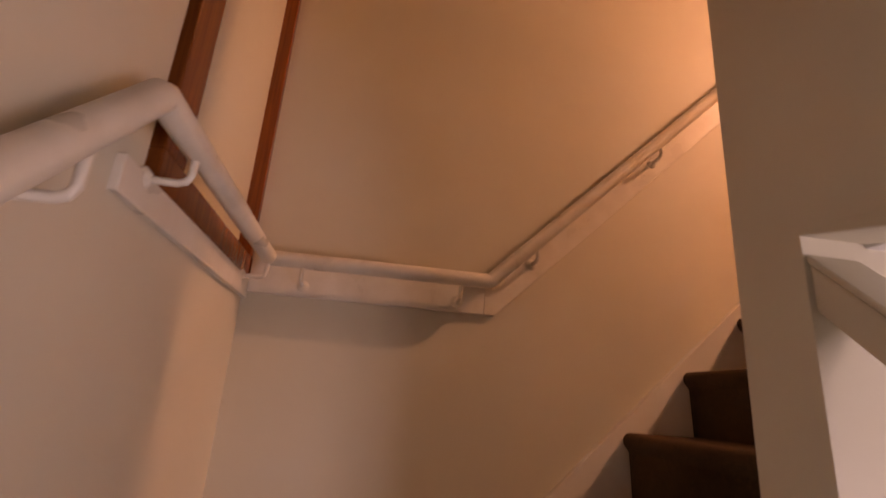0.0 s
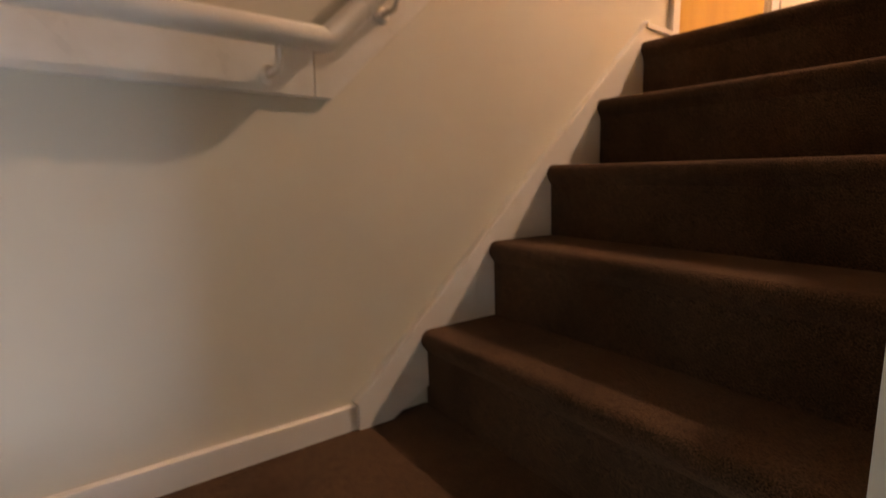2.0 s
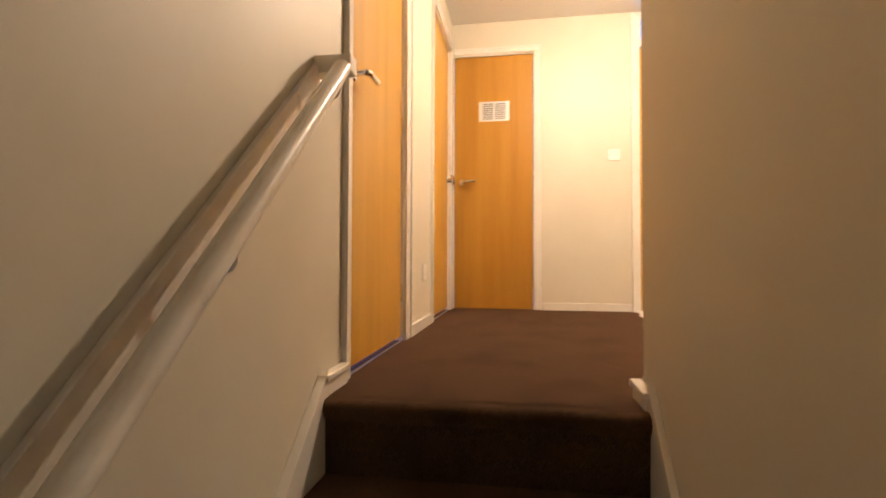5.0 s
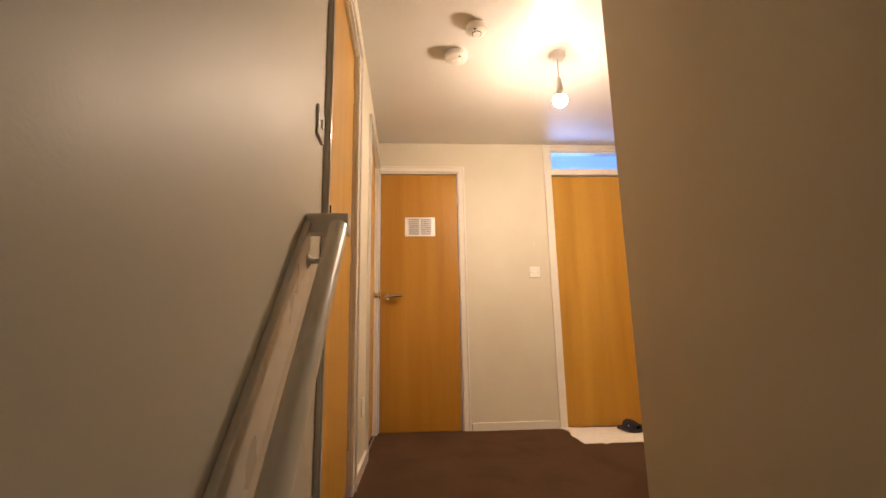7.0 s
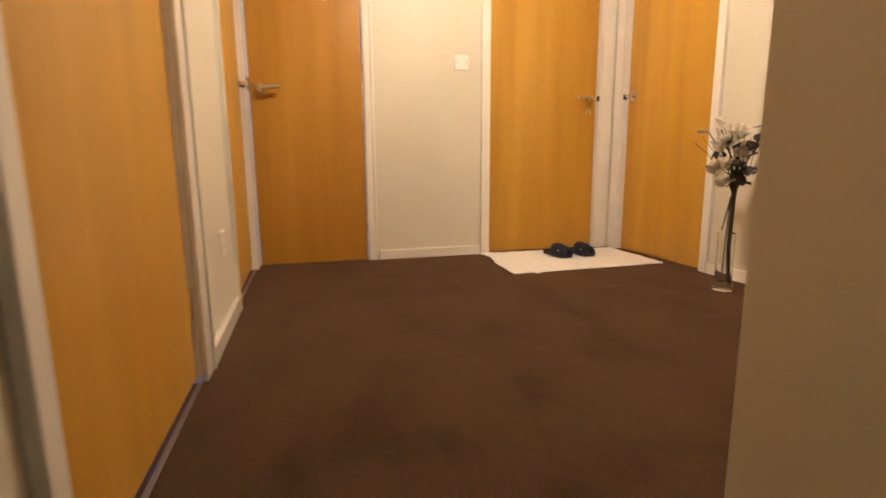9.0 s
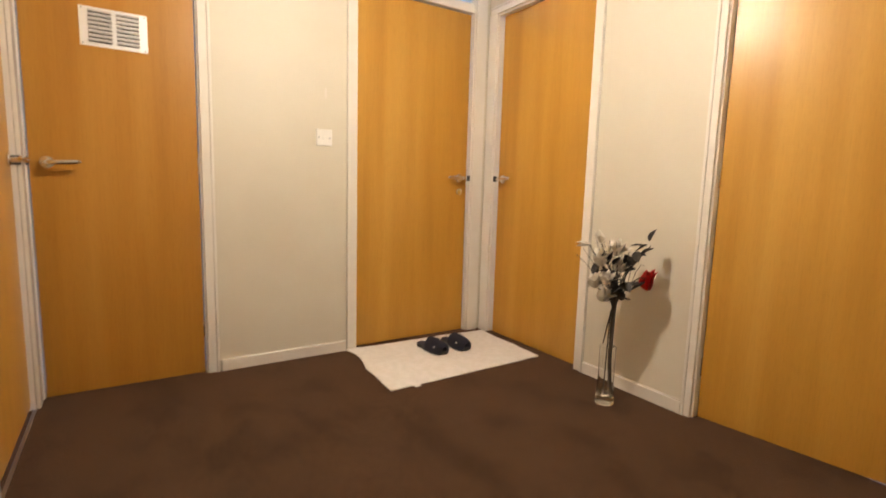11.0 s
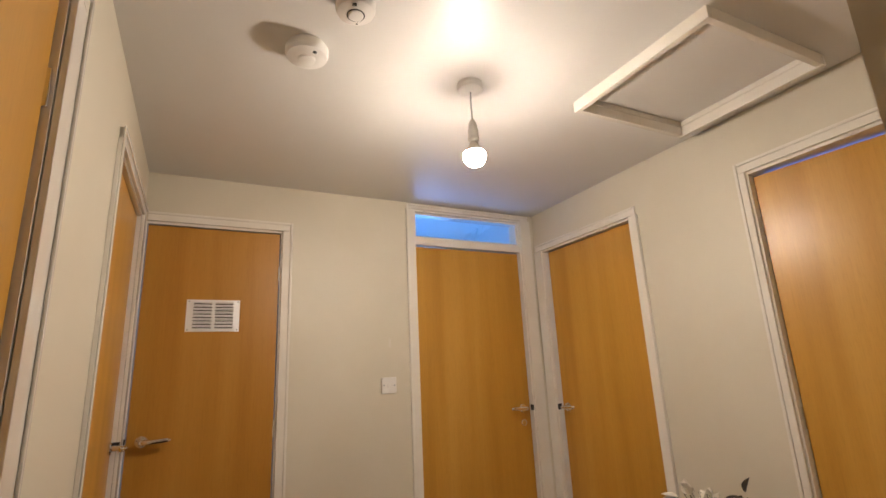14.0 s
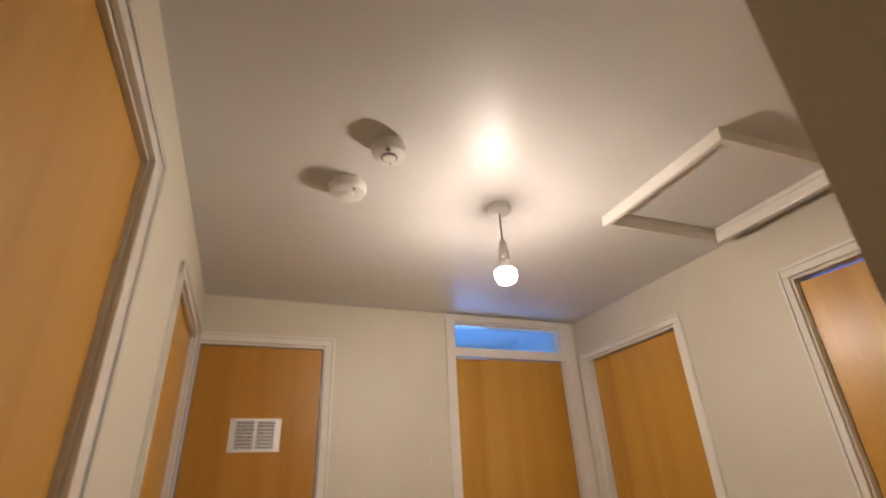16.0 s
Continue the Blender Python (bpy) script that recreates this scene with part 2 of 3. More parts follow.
setting("wall_south", boxes((HX - T, FD[0], S - T, S, -0.3, CEIL), (FD[0], FD[1], S - T, S, FD[2], CEIL), (FD[0], FD[1], S - T, S, -0.3, -0.02), (FD[1], SD[0], S - T, S, -0.3, CEIL),
        (SD[0], SD[1], S - T, S, SD[2], CEIL), (SD[0], SD[1], S - T, S, -0.3, -0.02), (SD[1], E, S - T, S, -0.3, CEIL)), WALL, "cream painted side wall of the upper hall")
setting("wall_hall_west", boxes((HX - T, HX, S, SPY - T, -0.3, CEIL)), WALL, "cream painted short wall beside the stair head")
setting("wall_spine", boxes((SPX, HX, SPY - T, SPY, BASE, CEIL)), WALL, "cream painted wall between the two stair flights")
setting("wall_west", boxes((W - T, W, SOUTH, 1.05, BASE, CEIL), (W - T, W, 1.05, N, BASE, -0.23), (W - T, W, 1.05, N, 1.75, CEIL)), WALL, "cream painted stairwell wall with a timber framed recess")
# wall beside the lower flight, with its opening onto the bright lower room
OY, OZ = SPY - T, -0.293
low = boxes((SPX, SPX + 0.1, SOUTH, -1.0, BASE, OZ - 0.53), (SPX, SPX + 0.1, SOUTH, SPY - T, OZ, CEIL))
soffit = prism([(SPY - T, OZ - 0.0005), (SOUTH, OZ - 0.0005), (SOUTH, OZ - 0.5295), (SPY - T, OZ - 0.001)], "x", SPX, SPX + 0.1)
me_soffit = bpy.data.meshes.new("soffit")
soffit.to_mesh(me_soffit)
low.from_mesh(me_soffit)
setting("wall_lower_flight", low, WALL, "cream painted wall with an open side above the lower flight")
setting("wall_lower_room", boxes((1.95, 2.05, SOUTH, SPY - T, BASE, -0.24), (SPX + 0.1, 1.95, SOUTH - T, SOUTH, BASE, -0.24), (SPX + 0.1, 1.95, SOUTH, SPY - T, -0.30, -0.24)), DAYWALL, "white walls of the daylit lower room")
setting("wall_stair_end", boxes((W - T, SPX + 0.1, SOUTH - T, SOUTH, BASE, CEIL)), WALL, "cream wall closing the lower hall")
setting("ceiling", boxes((W - T, HX, SOUTH - T, N + T, CEIL, CEIL + 0.1), (HX, 2.606, S - T, N + T, CEIL, CEIL + 0.1), (3.174, E + T, S - T, N + T, CEIL, CEIL + 0.1),
        (2.606, 3.174, S - T, -0.383, CEIL, CEIL + 0.1), (2.606, 3.174, 0.221, N + T, CEIL, CEIL + 0.1)), CEILING, "pale satin painted ceiling with a bare bulb", "ceiling")
setting("floor", boxes((NOSE0 + 0.05, E + 0.1, S - 0.1, N + 0.1, -0.05, 0.0)), CARPET, "dark brown carpeted floor of the upper hall", "floor")
setting("floor_lower", boxes((W, 1.95, SOUTH, SPY - T, BASE - 0.1, BASE)), CARPET, "dark brown carpet of the lower hall", "floor")
# closed rooms behind the doors
setting("room_north", boxes((1.9, 4.7, 3.6, 3.7, -0.1, 2.3), (1.8, 1.9, N + T, 3.7, -0.1, 2.3), (4.7, 4.8, N + T, 3.7, -0.1, 2.3), (1.9, 4.7, N + T, 3.6, 2.3, 2.4), (1.9, 4.7, N + T, 3.6, -0.12, -0.012)), DAYWALL, "plain daylit room behind the doors", "room")
setting("room_south", boxes((1.9, 4.6, -2.5, -2.4, -0.1, 2.3), (1.8, 1.9, -2.5, S - T, -0.1, 2.3), (4.6, 4.7, -2.5, S - T, -0.1, 2.3), (1.9, 4.6, -2.4, S - T, 2.3, 2.4), (1.9, 4.6, -2.4, S - T, -0.12, -0.012)), DAYWALL, "plain daylit room behind the doors", "room")
setting("room_east", boxes((6.3, 6.4, -0.8, 1.9, -0.1, 2.5), (E + T, 6.3, -0.9, -0.8, -0.1, 2.5), (E + T, 6.3, 1.9, 2.0, -0.1, 2.5), (E + T, 6.3, -0.8, 1.9, 2.5, 2.6), (E + T, 6.3, -0.8, 1.9, -0.12, -0.012)), DAYWALL, "plain daylit room behind the glazed transom", "room")


# ---- stairs ----
def tread_outline(front, top, depth, below):
    """Carpeted step seen from the side, going away from its front edge: rounded nose, riser leaning in."""
    r, out = 0.024, []
    for k in range(7):
        a = radians(90 + 20 * k)
        out.append((front + r + r * math.cos(a), top - r + r * math.sin(a)))
    return [(front + depth, top)] + out + [(front + 0.018, top - 0.055), (front + 0.024, below), (front + depth, below)]


stairs = thing("staircase", "dark brown carpeted stairs with rounded worn nosings", "stairs", kind="structure")
for k in range(0, 5):
    part("step", prism(tread_outline(NOSE0 - GO * k, -RISE * k, GO + 0.03 if k else 0.06, -RISE * (k + 1) - 0.02), "y", SPY + 0.018, N - 0.018), CARPET, stairs)
part("landing", prism([(y, z) for y, z in tread_outline(EDGE, LAND, N - EDGE, LAND - RISE - 0.02)], "x", W, NOSE0 - 4 * GO + 0.03), CARPET, stairs)
for k in range(1, 8):
    part("step", prism(tread_outline(EDGE - 0.22 * k, LAND - RISE * k, 0.25, LAND - RISE * (k + 1) - 0.02), "x", W + 0.002, SPX - 0.002), CARPET, stairs)

# ---- skirtings ----
SK = 0.056


def skirt(name, bm):
    return tagged(part(name, bm, GLOSS), "cream gloss painted skirting board", "skirting", kind="structure")


slope = RISE / GO
x_top = NOSE0 + 0.045
x_low = NOSE0 - 5 * GO + 0.045 + 0.002
skirt("baseboard", prism([(x_low, LAND + SK), (x_low - 0.006, LAND + SK + 0.008), (x_top, SK + 0.016), (x_top, -0.4), (x_top - 0.1, -0.5), (x_low, LAND - 0.05)], "y", N - 0.027, N, 0.003))
skirt("baseboard", prism([(W + 0.002, LAND - 0.02), (W + 0.002, LAND + SK), (x_low, LAND + SK), (x_low, LAND - 0.02)], "y", N - 0.018, N, 0.002))
skirt("baseboard", boxes((x_top, 2.09, N - 0.024, N, -0.03, SK - 0.002), (x_top - 0.02, 2.09, N - 0.032, N, SK - 0.014, SK + 0.003), bevel=0.003))
skirt("baseboard", prism([(SPX + 0.10, LAND + SK + 0.145), (x_top, SK + 0.012), (x_top, -0.4), (x_top - 0.1, -0.5), (SPX + 0.10, LAND - 0.05)], "y", SPY, SPY + 0.018, 0.002))
skirt("baseboard", boxes((x_top, HX + 0.02, SPY, SPY + 0.024, -0.03, SK - 0.012), (x_top - 0.015, HX + 0.028, SPY, SPY + 0.032, SK - 0.026, SK - 0.008), (HX, HX + 0.02, S, SPY, -0.03, SK), bevel=0.003))
skirt("baseboard", boxes((2.985, 3.575, N - 0.018, N, -0.02, SK), bevel=0.003))
skirt("baseboard", boxes((E - 0.018, E, 0.44, 1.088, -0.02, SK), bevel=0.003))
skirt("baseboard", boxes((3.048, 3.585, S, S + 0.018, -0.02, SK), bevel=0.003))
skirt("baseboard", prism([(EDGE + 0.02, LAND - 0.02), (N - 0.02, LAND - 0.02), (N - 0.02, LAND + SK), (EDGE + 0.02, LAND + SK)], "x", W, W + 0.018, 0.002))


# ---- doors ----
def lever(parent, x, y, z, toward):
    """Lever handle on a round rose; toward is the side that the lever points to."""
    turn = pose(x, y, z, 90)
    part("handle_rose", spin([(0.026, 0.0), (0.026, 0.006), (0.023, 0.010), (0.011, 0.011)], 24, m=turn), CHROME, parent, "satin chrome rose")
    pts = [(x, y, z), (x, y - 0.042, z)]
    for k in range(1, 5):
        a = radians(22.5 * k)
        pts.append((x + toward * 0.014 * (1 - math.cos(a)), y - 0.042 - 0.014 * math.sin(a), z))
    pts += [(x + toward * (0.014 + 0.03 * k), y - 0.056, z - 0.002 + 0.002 * k) for k in (1, 2, 3)]
    pts += [(x + toward * 0.112, y - 0.050, z + 0.003)]
    part("lever", tube(pts, [0.0105] * (len(pts) - 2) + [0.010, 0.007], 20), CHROME, parent, "satin chrome lever")


def door(name, opening, m, label, handle, recess=0.045, casings=(0.05, 0.05), gap=0.002, head=0.045, leaf_top=None, gaps=(0.004, 0.004), ajar=0, veneer=None, beads=(True, True)):
    """Built with x along the opening, y into the wall, z up. handle: 'a' or 'b' end."""
    w, h = opening[1] - opening[0], opening[2]
    top = leaf_top or h - 0.012
    d = thing(name, label, "door", m, kind="structure")
    leaf = part("leaf", boxes((0.013 + gaps[0], w - 0.013 - gaps[1], recess, recess + 0.04, gap, top - 0.004), bevel=0.0015), veneer or VENEER, d, "maple veneered flush leaf")
    hx, way = (0.075, 1) if handle == "a" else (w - 0.075, -1)
    lever(leaf, hx, recess, 0.99, way)
    if ajar:  # swung into the room about the hinge edge
        pin = Vector((0.017 if handle == "b" else w - 0.017, recess, 0))
        leaf.matrix_local = Matrix.Translation(pin) @ Matrix.Rotation(radians(ajar if handle == "b" else -ajar), 4, "Z") @ Matrix.Translation(-pin)
    ex = 0.0135 if handle == "a" else w - 0.0135
    part("strike_plate", boxes((ex - 0.003, ex + 0.003, recess - 0.030, recess - 0.004, 0.974, 1.008)), BLACK, d, "dark strike plate")
    part("jamb", boxes((0.0005, 0.013, 0.001, T - 0.001, -0.01, h - 0.001)), GLOSS, d)
    part("jamb", boxes((w - 0.013, w - 0.0005, 0.001, T - 0.001, -0.01, h - 0.001)), GLOSS, d)
    part("head_lining", boxes((0.013, w - 0.013, 0.001, T - 0.001, h - 0.012, h - 0.0005)), GLOSS, d)
    hinge_x = w - 0.0155 if handle == "a" else 0.0155
    for z in (0.22, 1.0, top - 0.22):
        part("hinge", boxes((hinge_x - 0.005, hinge_x + 0.005, recess - 0.008, recess + 0.002, z - 0.04, z + 0.04), bevel=0.002), CHROME, d)
    a, b = casings
    for x0, x1, outer, bead in ((-a, 0.006, -1, beads[0]), (w - 0.006, w + b, 1, beads[1])):
        bm = boxes((x0, x1, -0.013, -0.0004, -0.01, h + 0.0), bevel=0.002)
        e = x0 if outer < 0 else x1
        if bead:
            box(bm, e, e - outer * 0.014, -0.020, -0.0131, -0.01, h + head, 0.003)
        part("architrave", bm, GLOSS, d)
    if head:
        bm = boxes((-a + 0.015, w + b - 0.015, -0.013, -0.0004, h + 0.0005, h + head), bevel=0.002)
        box(bm, -a + 0.0145, w + b - 0.0145, -0.020, -0.0131, h + head - 0.014, h + head, 0.003)
        part("architrave", bm, GLOSS, d)
    return d, leaf


def flip(x, y, rz):
    return pose(x, y, 0, 0, 0, rz)


# north wall doors: seen from the south, x along +x, y into the wall
d1, _ = door("door_1", ND1, flip(ND1[0], N, 0), "closed maple veneer door beside the stair head", "a", 0.014, (0.05, 0.085), gap=0.017)
d2, leaf2 = door("door_2", ND2, flip(ND2[0], N, 0), "closed maple veneer door by the hall corner", "b", 0.018, (0.05, 0.07), gap=0.016, beads=(True, False))
# east wall doors: x runs to -y
d3, vent_leaf = door("door_3", VD, flip(E, VD[1], -90), "closed maple veneer cupboard door with a metal vent", "a", 0.012, (0.003, 0.046), veneer=HONEY, beads=(False, True))
d4, _ = door("door_4", BD, flip(E, BD[1], -90), "closed maple veneer door under a blue glass transom", "b", 0.03, (0.05, 0.075), head=0.03, leaf_top=1.985, gaps=(0.004, 0.007), beads=(True, False))
# south wall doors: x runs to -x
d5, _ = door("door_5", SD, flip(SD[1], S, 180), "closed maple veneer door in the hall corner", "a", 0.03, (0.07, 0.05), gaps=(0.015, 0.004), beads=(False, True))
d6, _ = door("door_6", FD, flip(FD[1], S, 180), "maple veneer door standing slightly ajar into a room", "b", 0.028, (0.034, 0.05), leaf_top=1.967, ajar=7)
for d, o in ((d1, ND1), (d2, ND2)):
    part("threshold_strip", boxes((0.015, o[1] - o[0] - 0.015, 0.000, 0.012, -0.004, 0.0025), bevel=0.001), STEEL, d, "metal carpet strip")
bw = BD[1] - BD[0]
part("transom_rail", boxes((0.013, bw - 0.013, 0.004, 0.08, 1.987, 2.036), bevel=0.002), GLOSS, d4)
part("pane", boxes((0.013, bw - 0.013, 0.034, 0.040, 2.037, 2.197)), REEDED, d4, "rippled obscure glass lit by daylight").visible_shadow = False
part("glazing_bead", boxes((0.0131, 0.024, 0.018, 0.033, 2.037, 2.197), (bw - 0.024, bw - 0.0131, 0.018, 0.033, 2.037, 2.197), (0.0245, bw - 0.0245, 0.018, 0.033, 2.186, 2.197), (0.0245, bw - 0.0245, 0.018, 0.033, 2.037, 2.046), bevel=0.001), GLOSS, d4)
part("keyhole_plate", spin([(0.02, 0.0), (0.02, 0.005), (0.015, 0.007)], 20, m=pose(bw - 0.075, 0.03, 0.905, 90)), CHROME, d4)

# ---- vent on the cupboard door ----
vent = thing("air_vent", "brushed metal louvred vent screwed to the cupboard door", "vent", flip(E + 0.012, 1.578, -90) @ pose(0, 0, 0.008))
part("plate", boxes((0, 0.239, -0.003, -0.0003, 1.461, 1.616), bevel=0.001), BRUSHED, vent)
for col in (0.030, 0.127):
    for k in range(8):
        z = 1.4765 + 0.0165 * k
        bm = prism([(-0.0032, z + 0.0125), (-0.0115, z + 0.0052), (-0.0108, z + 0.0042), (-0.0032, z + 0.0062)], "x", col, col + 0.082)
        part("louvre", bm, BRUSHED, vent)
        part("slot", boxes((col + 0.001, col + 0.081, -0.0036, -0.003, z + 0.0010, z + 0.0058)), DARK, vent)
for x in (0.010, 0.229):
    for z in (1.470, 1.607):
        part("screw", spin([(0.0035, 0.0), (0.003, 0.0015)], 12, m=pose(x, -0.003, z, 90)), STEEL, vent)


# ---- switches, sockets ----
def plate(name, label, category, m, w, h):
    p = thing(name, label, category, m)
    part("faceplate", boxes((-w / 2, w / 2, -0.009, -0.0004, -h / 2, h / 2), bevel=0.003), PLASTIC, p)
    return p


sw = plate("fused_switch", "square white plastic wall plate with two screws", "switch", flip(E, 0.561, -90) @ pose(0, 0, 1.172), 0.086, 0.086)
for x in (-0.03, 0.03):
    part("screw", spin([(0.004, 0.0), (0.0035, 0.0015)], 12, m=pose(x, -0.009, 0, 90)), STEEL, sw)
part("rocker", boxes((-0.011, 0.011, -0.0125, -0.009, -0.011, 0.009), bevel=0.002), PLASTIC, sw)
so = plate("wall_socket", "white plastic wall socket above the skirting", "socket", flip(3.36, N, 0) @ pose(0, 0, 0.305), 0.09, 0.09)
for x in (-0.012, 0.012):
    part("pin_slot", boxes((x - 0.003, x + 0.003, -0.0094, -0.0088, -0.012, -0.006)), BLACK, so)
part("pin_slot", boxes((-0.002, 0.002, -0.0094, -0.0088, 0.006, 0.014)), BLACK, so)
ls = plate("light_switch", "white plastic light switch beside the door frame", "switch", flip(2.0, N, 0) @ pose(0, 0, 1.195), 0.086, 0.086)
part("rocker", boxes((-0.008, 0.008, -0.0135, -0.009, -0.013, 0.013), bevel=0.002), PLASTIC, ls)
for x in (-0.03, 0.03):
    part("screw", spin([(0.004, 0.0), (0.0035, 0.0015)], 12, m=pose(x, -0.009, 0, 90)), STEEL, ls)

# ---- ceiling fittings ----
pendant = thing("pendant_light", "white ceiling rose with grey flex and bare lit bulb", "light", pose(BULB[0], BULB[1], CEIL))
part("ceiling_rose", spin([(0.046, -0.0005), (0.048, -0.012), (0.044, -0.026), (0.030, -0.031), (0.008, -0.034)], 32), PLASTIC, pendant)
part("flex", tube([(0, 0, -0.03), (0.001, 0, -0.09), (0, 0, -0.155)], 0.0032, 10), CABLE, pendant)
part("lamp_holder", spin([(0.007, -0.14600), (0.013, -0.15800), (0.016, -0.17300), (0.0165, -0.18600), (0.0195, -0.18800), (0.0195, -0.21000), (0.018, -0.21400)], 24), PLASTIC, pendant)
part("collar", spin([(0.0185, -0.21450), (0.0205, -0.21700), (0.0205, -0.22800), (0.016, -0.23300)], 24), PLASTIC, pendant)
part("bulb_body", spin([(0.0125, -0.23350), (0.015, -0.24200), (0.024, -0.25800), (0.0345, -0.27050), (0.0380, -0.2765)], 28), PLASTIC, pendant, "white bulb body")
prof = [(0.0384, -0.27680)]
for k in range(1, 14):
    a = radians(106 - 8.0 * k)
    prof.append((0.0400 * math.sin(a), -0.28800 - 0.0400 * math.cos(a)))
part("bulb", spin(prof, 28), LIT, pendant, "glowing white light bulb")


def detector(name, label, m, r, parts):
    d = thing(name, label, "alarm", m)
    part("base", spin([(r * 0.86, -0.0005), (r * 0.9, -0.012), (r * 0.98, -0.014)], 36), PLASTIC, d)
    part("cover", spin([(r, -0.0145), (r, -0.034), (r * 0.93, -0.044), (r * 0.62, -0.050), (r * 0.5, -0.051)], 36), PLASTIC, d)
    part("test_button", spin([(r * 0.40, -0.0512), (r * 0.39, -0.0545), (r * 0.33, -0.056)], 28), PLASTIC, d)
    ring = spin([(r * 0.46, -0.0511), (r * 0.46, -0.0522), (r * 0.42, -0.0522)], 28)
    part("button_ring", ring, parts, d)
    for k in range(3):
        part("sounder_slot", boxes((r * 0.62 + 0.004 * k, r * 0.62 + 0.004 * k + 0.002, -0.006, 0.006, -0.0502, -0.048)), BLACK, d)
    return d


detector("smoke_alarm", "round white smoke alarm with a central button", pose(3.235, 1.27, CEIL, 0, 0, 200), 0.066, PLASTIC)
d = detector("heat_alarm", "round white alarm with a dark ringed button", pose(2.985, 1.185, CEIL, 0, 0, 160), 0.055, BLACK)
part("indicator", boxes((-0.040, -0.032, -0.003, 0.003, -0.050, -0.046), bevel=0.001), BLACK, d)

# ---- loft hatch ----
hatch = thing("loft_hatch", "white painted loft hatch with a moulded frame", "hatch", pose(0, 0, CEIL), kind="structure")
HX0, HX1, HY0, HY1, LIP = 2.595, 3.185, -0.394, 0.232, 0.022
part("frame_side", boxes((HX0, HX1, HY1 - LIP, HY1, -0.046, -0.0005), bevel=0.003), GLOSS, hatch)
part("frame_side", boxes((HX0, HX1, HY0, HY0 + LIP, -0.046, -0.0005), bevel=0.003), GLOSS, hatch)
part("frame_side", boxes((HX0, HX0 + LIP, HY0 + LIP + 0.0005, HY1 - LIP - 0.0005, -0.044, -0.0005), bevel=0.003), GLOSS, hatch)
part("frame_side", boxes((HX1 - LIP, HX1, HY0 + LIP + 0.0005, HY1 - LIP - 0.0005, -0.044, -0.0005), bevel=0.003), GLOSS, hatch)
part("lining", boxes((HX0 + 0.0115, HX0 + LIP, HY0 + 0.012, HY1 - 0.012, 0, 0.09), (HX1 - LIP, HX1 - 0.0115, HY0 + 0.012, HY1 - 0.012, 0, 0.09),
     (HX0 + LIP, HX1 - LIP, HY1 - LIP, HY1 - 0.0115, 0, 0.09), (HX0 + LIP, HX1 - LIP, HY0 + 0.0115, HY0 + LIP, 0, 0.09)), GLOSS, hatch)
part("panel", boxes((HX0 + LIP + 0.003, HX1 - LIP - 0.003, HY0 + LIP + 0.003, HY1 - LIP - 0.003, 0.02, 0.04), bevel=0.002), CEILING, hatch)

# ---- handrail on the stairs ----
RZ, RX, RY, R = -0.178, W + 0.078, N - 0.080, 0.0225
BX, BEND_Y = 0.79, 0.885
END = (1.875, RZ + (1.875 - BX) * 0.965)
rail = thing("handrail", "cream painted round handrail on brackets and a board", "handrail")
low_y = -1.0
part("rail", tube([(RX, low_y, RZ - (BEND_Y - low_y) * 1.0), (RX, BEND_Y - 0.004, RZ - 0.004), (RX, BEND_Y + 0.004, RZ), (RX, RY - 0.004, RZ), (RX + 0.004, RY, RZ), (BX - 0.004, RY, RZ), (BX + 0.004, RY, RZ + 0.003), (END[0], RY, END[1])], R, 28), RAILPAINT, rail)
part("rail_end", boxes((END[0] - 0.005, END[0] + 0.045, RY - 0.024, N - 0.001, END[1] - 0.012, END[1] + 0.036), bevel=0.005), RAILPAINT, rail)
BH = 0.094
up = 0.965
part("backing_board", prism([(BX, RZ - BH), (BX + 0.037, RZ - BH), (END[0], END[1] - 0.13), (END[0], END[1] + 0.02), (BX, RZ + 0.02)], "y", N - 0.016, N - 0.0005, 0.002), RAILPAINT, rail)
part("backing_board", boxes((W + 0.0165, BX - 0.0005, N - 0.016, N - 0.0005, RZ - BH, RZ + 0.02), bevel=0.002), RAILPAINT, rail)
part("backing_board", boxes((W + 0.0005, W + 0.016, 0.965, N - 0.001, RZ - BH - 0.018, RZ - 0.055), bevel=0.002), RAILPAINT, rail)


def bracket(p, out, reach=0.070, drop=0.062):
    """Hooked rod from the board up to the underside of the rail at p; out points off the wall."""
    p, out = Vector(p), Vector(out)
    foot = p - out * reach - Vector((0, 0, drop))
    b = part("bracket", tube([foot, foot + out * (reach - 0.017), foot + out * (reach - 0.006) + Vector((0, 0, 0.004)), foot + out * reach + Vector((0, 0, 0.014)), p - Vector((0, 0, 0.019))], 0.0065, 20), RAILPAINT, rail, "painted metal bracket")
    turn = out.to_track_quat("Z", "Y").to_matrix().to_4x4()
    part("bracket_plate", spin([(0.021, 0.0), (0.021, 0.004), (0.014, 0.010), (0.009, 0.014)], 20, m=Matrix.Translation(foot) @ turn), RAILPAINT, b)


for x in (0.225, 0.70):
    bracket((x, RY, RZ), (0, -1, 0))
for x in (0.944, 1.40, 1.85):
    bracket((x, RY, RZ + (x - BX) * up), (0, -1, 0))
for y in (1.04, 1.70):
    bracket((RX, y, RZ), (1, 0, 0))
for y in (0.775, 0.15):
    bracket((RX, y, RZ - (BEND_Y - y)), (1, 0, 0), 0.0775, 0.085)

